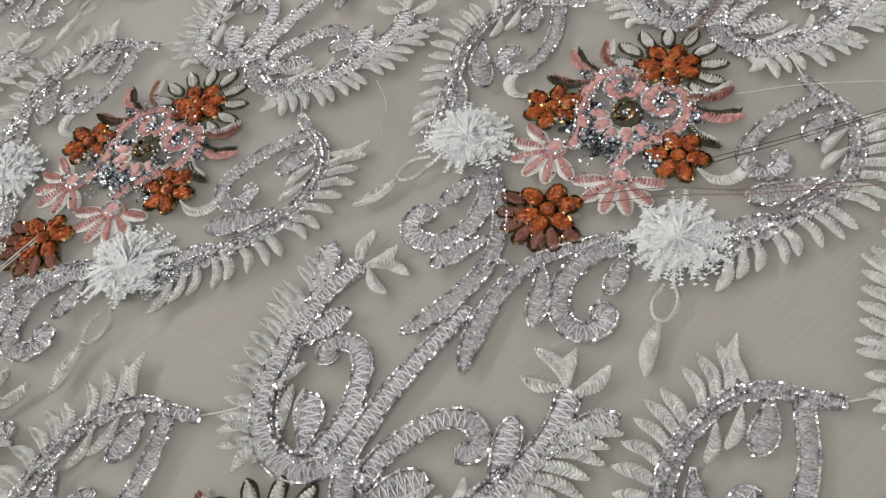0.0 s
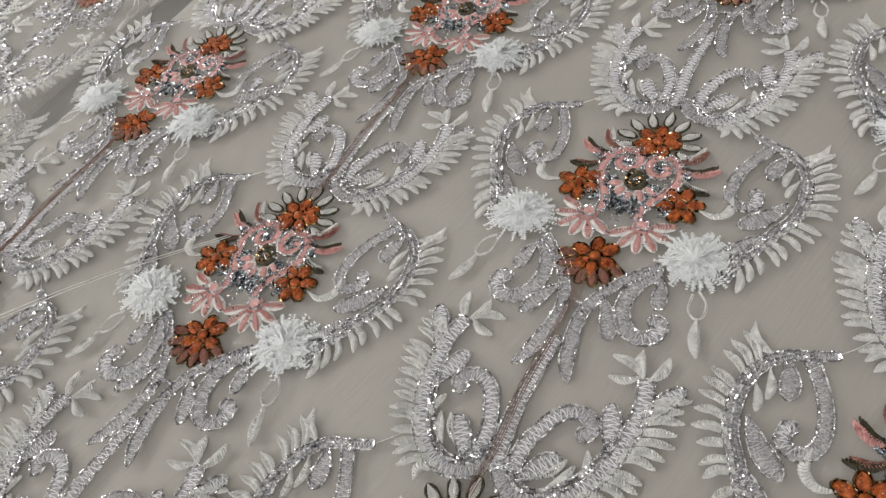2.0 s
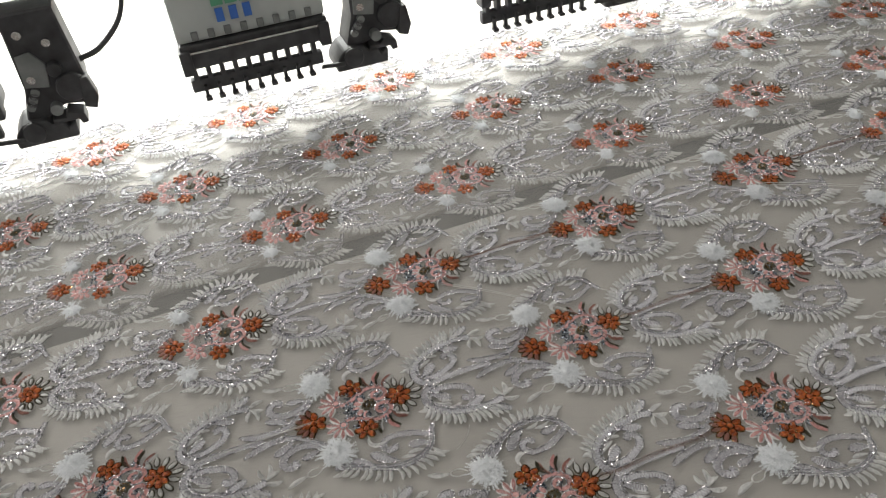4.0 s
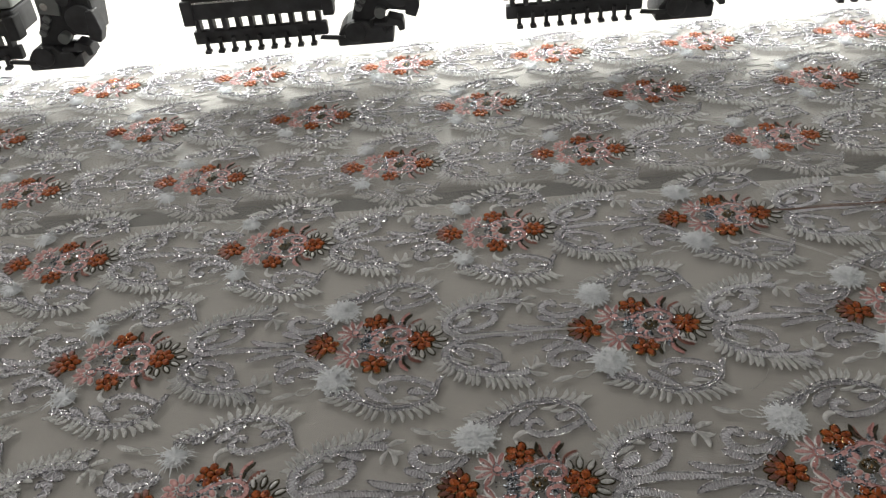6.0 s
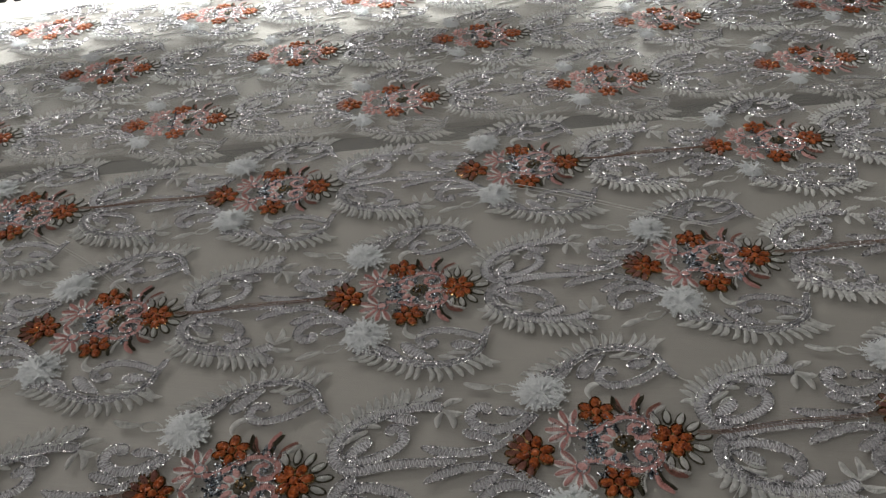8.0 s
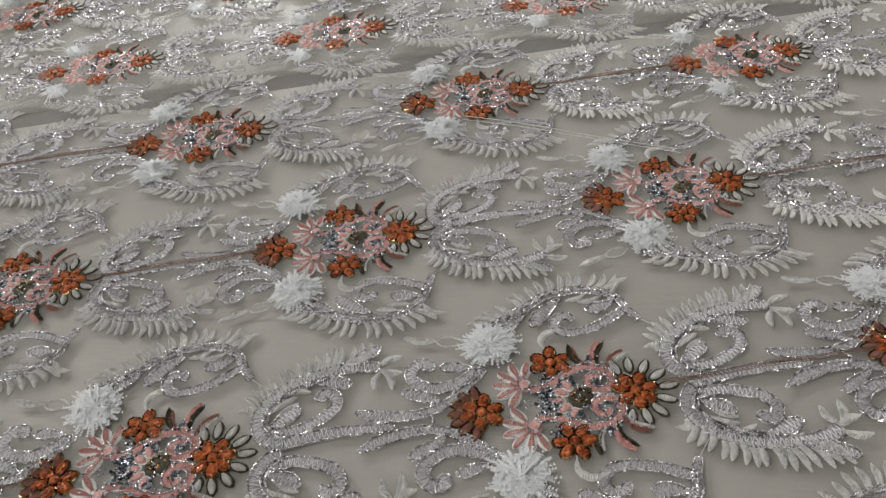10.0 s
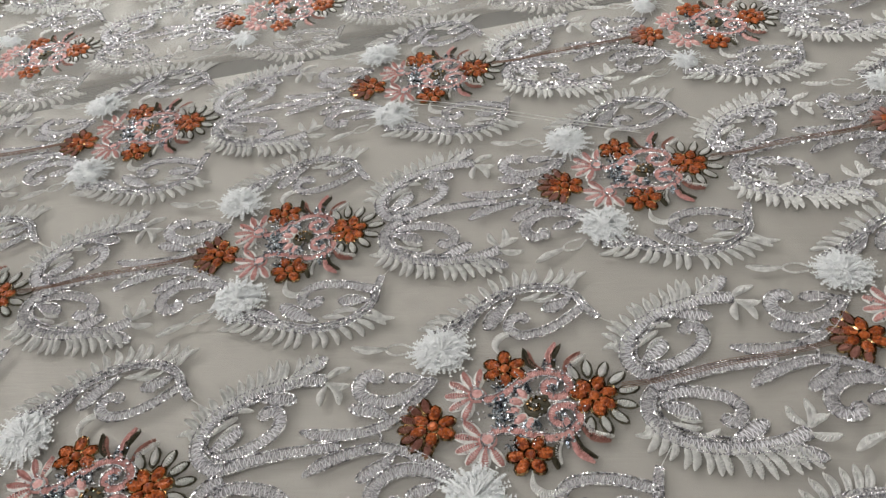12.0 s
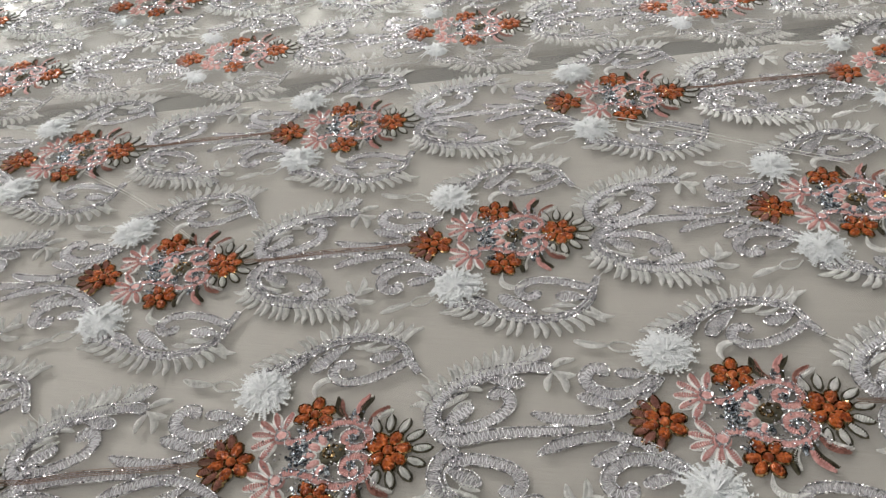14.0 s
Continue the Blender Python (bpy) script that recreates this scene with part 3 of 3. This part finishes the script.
# ---- motif: fluffy flower and tassel ----
def fluffy_flower(fine, seed):
    rnd = random.Random(seed)
    root = tagged(new("fluffy_flower"), "fluffy white thread flower standing up from the tulle", "embroidery", "fluffy flowers")
    sh = Shape()
    dome(sh, 0, 0, 6.5, 6.5, 0, 1.9, FLUFF, 12)
    part("core", sh, root)
    sh = Shape()
    verts, faces = [], []
    count = 230 if fine else 90
    for k in range(count):
        a = 2 * math.pi * (k * 0.381966) + rnd.uniform(-0.1, 0.1)
        lift = rnd.random()
        r0, r1 = rnd.uniform(0.5, 8.0), rnd.uniform(8.0, 15.2) * (1 - 0.5 * lift)
        z0, z1 = 1.6 + lift, 0.4 + 3.4 * lift * rnd.uniform(0.5, 1)
        w = rnd.uniform(0.2, 0.42) * (1 if fine else 1.4)
        ca, sa = math.cos(a), math.sin(a)
        pts = [(r0, z0), ((r0 + r1) / 2, max(z0, z1) + 0.5), (r1, z1)]
        b = len(verts)
        for j, (r, z) in enumerate(pts):
            q = w * (1.0, 0.9, 0.25)[j]
            verts += [(r * ca - q * sa, r * sa + q * ca, z - 0.15), (r * ca + q * sa, r * sa - q * ca, z + 0.15)]
        faces += [(b, b + 1, b + 3, b + 2), (b + 2, b + 3, b + 5, b + 4)]
        if fine:
            # barbs
            for s in np.linspace(0.35, 0.95, 5):
                r, z = r0 + (r1 - r0) * s, z0 + (z1 - z0) * s + 0.3
                for e in (1, -1):
                    b = len(verts)
                    g = a + e * 0.7
                    ln = 2.2 * (1.1 - s * 0.6)
                    x, y = r * ca, r * sa
                    verts += [(x, y, z), (x + 0.9 * ca, y + 0.9 * sa, z), (x + ln * math.cos(g), y + ln * math.sin(g), z + rnd.uniform(-0.2, 0.5))]
                    faces.append((b, b + 1, b + 2))
    sh.add(verts, faces, FLUFF)
    tagged(part("tuft", sh, root), kind="stuff")
    return root


def tassel(side, fine):
    root = tagged(new("tassel"), "white chain-stitched loop with a teardrop leaf on tulle", "embroidery", "tassels")
    sh = Shape()
    loop = glide([(x, y * side) for x, y in ((-42, 37), (-46, 40.5), (-51, 41), (-53, 39), (-50, 36), (-44, 35.5))], 0.7 if fine else 1.8)
    cord(sh, loop, 0.45, WHITE_THREAD, 0.05, False, 0.3, 3)
    part("loop", sh, root)
    sh = Shape()
    feather(sh, (-52.5, 39.5), (-67, 44), 0.05, 4.4, WHITE_THREAD, fine, side)
    part("teardrop", sh, root, "white satin teardrop")
    return root


# ---- structure ----
def box_mesh(name, x0, x1, y0, y1, z0, z1, mat, parent=None, label="", bevel=0.0):
    bm = bmesh.new()
    bmesh.ops.create_cube(bm, size=1.0)
    bm.transform(Matrix.Translation(((x0 + x1) / 2, (y0 + y1) / 2, (z0 + z1) / 2)) @ Matrix.Diagonal((x1 - x0, y1 - y0, z1 - z0, 1)))
    if bevel:
        bmesh.ops.bevel(bm, geom=bm.edges[:], offset=bevel, segments=2, affect="EDGES", profile=0.6)
    me = bpy.data.meshes.new(name)
    bm.to_mesh(me)
    bm.free()
    me.materials.append(mat)
    ob = new(name, me)
    if parent:
        ob.parent = parent
    return tagged(ob, label)


def cloth_z(x, y):
    """Height of the cloth: flat over the near table, a little lower at the machine, with slight ripples."""
    s = min(max((y - 0.16) / 0.16, 0), 1)
    return -0.005 * s * s * (3 - 2 * s)


tagged(box_mesh("floor", -3, 3, -2.6, 3.2, -0.85, -0.80, FLOOR), "grey concrete floor", "floor", kind="structure")
tagged(box_mesh("wall_north", -3, 3, 3.2, 3.3, -0.8, 2.7, WALL), "white painted wall", "wall", kind="structure")
tagged(box_mesh("wall_south", -3, 3, -2.7, -2.6, -0.8, 2.7, WALL), "white painted wall", "wall", kind="structure")
tagged(box_mesh("wall_west", -3.1, -3, -2.6, 3.2, -0.8, 2.7, WALL), "white painted wall", "wall", kind="structure")
tagged(box_mesh("wall_east", 3, 3.1, -2.6, 3.2, -0.8, 2.7, WALL), "white painted wall", "wall", kind="structure")
tagged(box_mesh("ceiling", -3, 3, -2.6, 3.2, 2.7, 2.8, WALL), "white ceiling", "ceiling", kind="structure")


def work_table(name, y0, y1, z, label):
    root = tagged(new(name), label, "table")
    box_mesh("tabletop", -1.7, 1.7, y0, y1, z - 0.03, z, TABLE, root, "", 0.002)
    for x in (-1.6, 1.6):
        for y in (y0 + 0.08, y1 - 0.08):
            box_mesh("leg", x - 0.03, x + 0.03, y - 0.03, y + 0.03, -0.80, z - 0.03, BLACK_METAL, root)
    return root


work_table("work_table", -0.75, 0.165, -0.0035, "beige laminate work table under the tulle")
work_table("machine_table", 0.199, 1.5, -0.0085, "pale machine table under the tulle beyond a narrow gap")

# the gap is open; this dark piece is added to paint its shade
strip = tagged(new("gap_shade_strip"), "dark strip standing in for shade in the gap between tables", "strip")
box_mesh("strip", -1.7, 1.7, 0.1655, 0.1985, -0.0335, -0.0125, GAP_SHADE, strip, "", 0.001)

bm = bmesh.new()
nx, ny = 90, 80
grid = [[bm.verts.new((-1.6 + 3.2 * i / nx, -0.7 + 2.1 * j / ny, cloth_z(0, -0.7 + 2.1 * j / ny))) for i in range(nx + 1)] for j in range(ny + 1)]
for j in range(ny):
    for i in range(nx):
        bm.faces.new((grid[j][i], grid[j][i + 1], grid[j + 1][i + 1], grid[j + 1][i]))
me = bpy.data.meshes.new("tulle_cloth")
bm.to_mesh(me)
bm.free()
me.materials.append(TULLE)
tagged(new("tulle_cloth", me), "sheer grey-beige tulle spread flat over the work tables", "fabric", kind="structure")

# ---- motifs, laid out in a half-drop repeat ----
PITCH, DROP = 0.165, 0.11494
rows = {2: (-0.33, 0.33), 1: (-0.58, 0.58), 0: (-0.66, 0.66), -1: (-0.75, 0.58), -2: (-0.83, 0.67), -3: (-0.75, 0.58), -4: (-0.83, 0.5)}
cells = []
for j, (x0, x1) in rows.items():
    for i in range(-14, 15):
        x = i * PITCH + j * PITCH / 2
        if x0 - 0.01 <= x <= x1 + 0.01:
            cells.append((x, -j * DROP))


def near(x, y):
    return y < 0.06 and -0.35 < x < 0.45 or y < 0.16 and -0.1 < x < 0.3


rnd = random.Random(11)
for fine in (True, False):
    chosen = [c for c in cells if near(*c) == fine]
    kinds = [(cluster(fine), 0, 0), (stem(fine), 0.0007, -0.0012), (large_paisley(1, fine), 0.0007, -0.0012), (large_paisley(-1, fine), 0.0007, -0.0012),
             (small_paisley(1, fine), 0, 0), (small_paisley(-1, fine), 0, 0), (fluffy_flower(fine, 3), -0.031, 0.032),
             (fluffy_flower(fine, 8), -0.031, -0.032), (tassel(1, fine), 0, 0), (tassel(-1, fine), 0, 0)]
    for thing, dx, dy in kinds:
        for n, (x, y) in enumerate(chosen):
            twist = rnd.uniform(0, 360) if thing.name.startswith("fluffy") else rnd.uniform(-0.7, 0.7)
            m = pose(x + dx + rnd.uniform(-0.0006, 0.0006), y + dy + rnd.uniform(-0.0006, 0.0006), cloth_z(x, y + dy) + 0.0003, 0, 0, twist)
            if n == 0:
                first = m
            else:
                copy_thing(thing, m)
        thing.matrix_basis = first


# ---- embroidery machine ----
def prism(name, outline, y0, y1, mat, parent, label="", bevel=0.0):
    """A plate cut to an outline in x and z."""
    bm = bmesh.new()
    face = bm.faces.new([bm.verts.new((x, y0, z)) for x, z in outline])
    out = bmesh.ops.extrude_face_region(bm, geom=[face])
    bmesh.ops.translate(bm, vec=(0, y1 - y0, 0), verts=[g for g in out["geom"] if isinstance(g, bmesh.types.BMVert)])
    bmesh.ops.recalc_face_normals(bm, faces=bm.faces[:])
    if bevel:
        bmesh.ops.bevel(bm, geom=bm.edges[:], offset=bevel, segments=1, affect="EDGES")
    me = bpy.data.meshes.new(name)
    bm.to_mesh(me)
    bm.free()
    me.materials.append(mat)
    ob = new(name, me)
    ob.parent = parent
    return tagged(ob, label)


def disc(name, x, z, r, y0, y1, mat, parent, label=""):
    return prism(name, [(x + r * math.cos(a), z + r * math.sin(a)) for a in np.linspace(0, 2 * math.pi, 18, endpoint=False)], y0, y1, mat, parent, label, r * 0.08)


def machine_head():
    root = tagged(new("embroidery_head"), "grey embroidery machine head with a row of black needle feet", "machine", "embroidery heads")
    box_mesh("casing", -0.079, 0.077, 0.0, 0.05, 0.0835, 0.30, CASING, root, "grey painted needle case", 0.004)
    box_mesh("lower_rail", -0.079, 0.077, -0.004, 0.045, 0.056, 0.083, BLACK_METAL, root, "dark steel rail", 0.003)
    box_mesh("bright_strip", -0.070, 0.066, -0.0065, -0.0042, 0.0740, 0.0762, STEEL, root, "polished steel strip")
    for x in (-0.075, 0.072):
        box_mesh("end_block", x - 0.006, x + 0.006, -0.009, 0.01, 0.052, 0.078, BLACK_METAL, root, "", 0.002)
    box_mesh("needle_plate", -0.077, 0.067, 0.002, 0.012, 0.028, 0.0425, BLACK_METAL, root, "black needle clamp bar", 0.002)
    for k in range(10):
        x = -0.070 + 0.0143 * k
        box_mesh("needle_clamp", x - 0.0026, x + 0.0026, 0.001, 0.013, 0.042, 0.057, BLACK_METAL, root, "", 0.001)
    for k in range(9):
        x = -0.0635 + 0.0143 * k
        foot = box_mesh("presser_foot", x - 0.0018, x + 0.0018, -0.004, 0.002, 0.0225, 0.036, BLACK_METAL, root, "black presser foot", 0.0008)
        box_mesh("toe", x - 0.003, x + 0.0035, -0.008, 0.001, 0.0205, 0.024, BLACK_METAL, foot, "", 0.001)
    for k in range(8):
        x = -0.060 + 0.0170 * k
        box_mesh("tension_clip", x - 0.0035, x + 0.0035, -0.003, 0.001, 0.086, 0.095, DULL_STEEL, root, "small steel thread clip", 0.001)
    # device at the head's side
    prism("device_base", [(0.078, 0.019), (0.137, 0.019), (0.138, 0.035), (0.130, 0.030), (0.127, 0.037), (0.116, 0.037), (0.112, 0.043), (0.098, 0.045), (0.088, 0.042), (0.081, 0.034), (0.078, 0.028)], -0.012, 0.03, BLACK_METAL, root, "black sequin device", 0.0015)
    prism("device_neck", [(0.094, 0.042), (0.116, 0.042), (0.134, 0.052), (0.158, 0.048), (0.162, 0.075), (0.156, 0.15), (0.106, 0.15), (0.104, 0.075)], -0.004, 0.035, BLACK_METAL, root, "black device bracket", 0.002)
    disc("motor", 0.147, 0.070, 0.015, -0.010, 0.02, BLACK_METAL, root, "round black motor")
    disc("bobbin", 0.098, 0.034, 0.011, -0.016, -0.012, BLACK_METAL, root, "round black bobbin cover")
    for x, z in ((0.114, 0.085), (0.140, 0.118), (0.118, 0.13)):
        disc("screw", x, z, 0.0042, -0.008, -0.004, STEEL, root)
    prism("side_plate", [(0.106, 0.078), (0.128, 0.074), (0.132, 0.098), (0.122, 0.112), (0.108, 0.110)], -0.007, -0.0042, DULL_STEEL, root, "dull steel side plate", 0.0006)
    prism("lever", [(0.060, 0.030), (0.086, 0.027), (0.088, 0.0315), (0.062, 0.034)], -0.016, -0.0125, BLACK_METAL, root, "", 0.0006)
    prism("clamp_jaw", [(0.118, 0.036), (0.142, 0.036), (0.144, 0.030), (0.150, 0.031), (0.149, 0.041), (0.134, 0.046), (0.131, 0.0405), (0.118, 0.041)], -0.010, 0.012, BLACK_METAL, root, "", 0.0008)
    prism("guide_arm", [(0.152, 0.048), (0.163, 0.044), (0.168, 0.056), (0.164, 0.078), (0.156, 0.078)], -0.012, 0.004, BLACK_METAL, root, "", 0.001)
    for k in range(5):
        disc("spring_coil", 0.104 + 0.0022 * k, 0.058 + 0.0035 * k, 0.0042, -0.009, -0.0042, BLACK_METAL if k % 2 else DULL_STEEL, root)
    disc("roller", 0.126, 0.052, 0.006, -0.014, 0.0, DULL_STEEL, root, "small steel roller")
    disc("knob", 0.138, 0.092, 0.007, -0.013, -0.004, BLACK_METAL, root)
    sh = Shape()
    run = glide([(160, 12, 88), (185, 14, 96), (215, 20, 128), (225, 40, 190)], 4)
    cable_v, cable_f = [], []
    for q in run:
        cable_v += [(q[0] + 2.6 * math.cos(a), q[1] + 1.5 * math.sin(a), q[2] + 2.6 * math.sin(a)) for a in (0, 1.05, 2.09, 3.14, 4.19, 5.24)]
    for i in range(len(run) - 1):
        cable_f += [(6 * i + k, 6 * i + (k + 1) % 6, 6 * i + 6 + (k + 1) % 6, 6 * i + 6 + k) for k in range(6)]
    sh.add(cable_v, cable_f, BLACK_METAL)
    part("cable", sh, root, "black cable", True)
    # printed marks
    for k in range(3):
        x = -0.030 + 0.014 * k
        box_mesh("red_print", x - 0.006, x + 0.006, -0.0022, -0.0004, 0.128, 0.147, RED_MARK, root)
        box_mesh("green_print", x - 0.006, x + 0.006, -0.0022, -0.0004, 0.117, 0.125, GREEN_MARK, root)
        box_mesh("blue_print", x - 0.004, x + 0.004, -0.0022, -0.0004, 0.100, 0.114, BLUE_MARK, root)
    return root


head = machine_head()
for k in range(-3, 4):
    m = pose(-0.1427 + 0.3347 * k, 0.452, 0.0104)
    if k == -3:
        first = m
    else:
        copy_thing(head, m)
head.matrix_basis = first
beam = tagged(new("machine_beam"), "long grey steel beam carrying the embroidery heads", "machine beam")
box_mesh("beam", -1.7, 1.7, 0.50, 0.54, 0.175, 0.42, CASING, beam, "", 0.006)
for x in (-1.66, 1.66):
    box_mesh("upright", x - 0.04, x + 0.04, 0.50, 0.54, -0.0085, 0.175, CASING, beam, "", 0.004)

# ---- loose threads ----
def loose_thread(points, mat, label, strands=1, r=0.22, spread=0.9):
    root = tagged(new("loose_thread"), label, "thread")
    for k in range(strands):
        o = (k - (strands - 1) / 2) * spread
        line = [(p[0] + o * (0.3 + 0.5 * math.sin(i * 1.7 + k)), p[1] + o, (p[2] if len(p) > 2 else 1.6) + 0.3 * math.sin(i * 2.1 + k)) for i, p in enumerate(points)]
        sh = Shape()
        verts, faces = [], []
        run = glide(line, 2.5)
        for q in run:
            verts += [(q[0], q[1] - r, q[2]), (q[0], q[1], q[2] + r * 1.6), (q[0], q[1] + r, q[2]), (q[0] + r * 0.4, q[1], q[2] - r)]
        for i in range(len(run) - 1):
            for j in range(4):
                faces.append((4 * i + j, 4 * i + (j + 1) % 4, 4 * i + 4 + (j + 1) % 4, 4 * i + 4 + j))
        sh.add(verts, faces, mat)
        part("strand", sh, root)
    return root


for i, j in ((1, 0), (0, 1), (1, -1), (3, 0), (2, 1), (3, -1), (0, 2)):
    x, y = 1000 * (i * PITCH + j * PITCH / 2), -1000 * j * DROP
    loose_thread([(x - 134, y + 0.3), (x - 118, y - 0.5), (x - 95, y + 0.8), (x - 70, y - 0.2), (x - 47, y + 0.3)], BROWN_THREAD, "brown jump threads lying along a silver stem", 4, 0.15, 0.75)
loose_thread([(-290, 0.5), (-265, 0.4), (-230, 1), (-205, 0)], WHITE_THREAD, "white jump thread lying along a silver stem", 2)

loose_thread([(-116, -122), (-102, -139), (-92, -155), (-74, -180)], BROWN_THREAD, "thin reddish thread lying loose across the tulle", 2, 0.16, 2.5)
loose_thread([(-90, -142, 2.5), (-72, -157, 3), (-52, -172, 3), (-37, -183, 3), (-16, -200, 2)], DARK_THREAD, "dark thread lying loose across the tulle", 2, 0.12, 1.2)
loose_thread([(-64, -137), (-51, -153), (-33, -181)], WHITE_THREAD, "pale thread lying loose across the tulle", 1, 0.16)
loose_thread([(-77, 94), (-35, 59), (2, 21)], WHITE_THREAD, "pale thread lying loose across the tulle", 2, 0.2, 1.5)
loose_thread([(230, 91), (262, 72, 3), (300, 49, 3), (336, 29)], WHITE_THREAD, "white threads stretched between two flower clusters", 2, 0.2, 3)
loose_thread([(-109, -45), (-115, -54), (-124, -60)], WHITE_THREAD, "short pale thread end on the tulle", 1, 0.22)
loose_thread([(92, 352, 0), (93, 356, 25), (95, 360, 60)], WHITE_THREAD, "white thread rising from the cloth towards a needle", 1, 0.4)
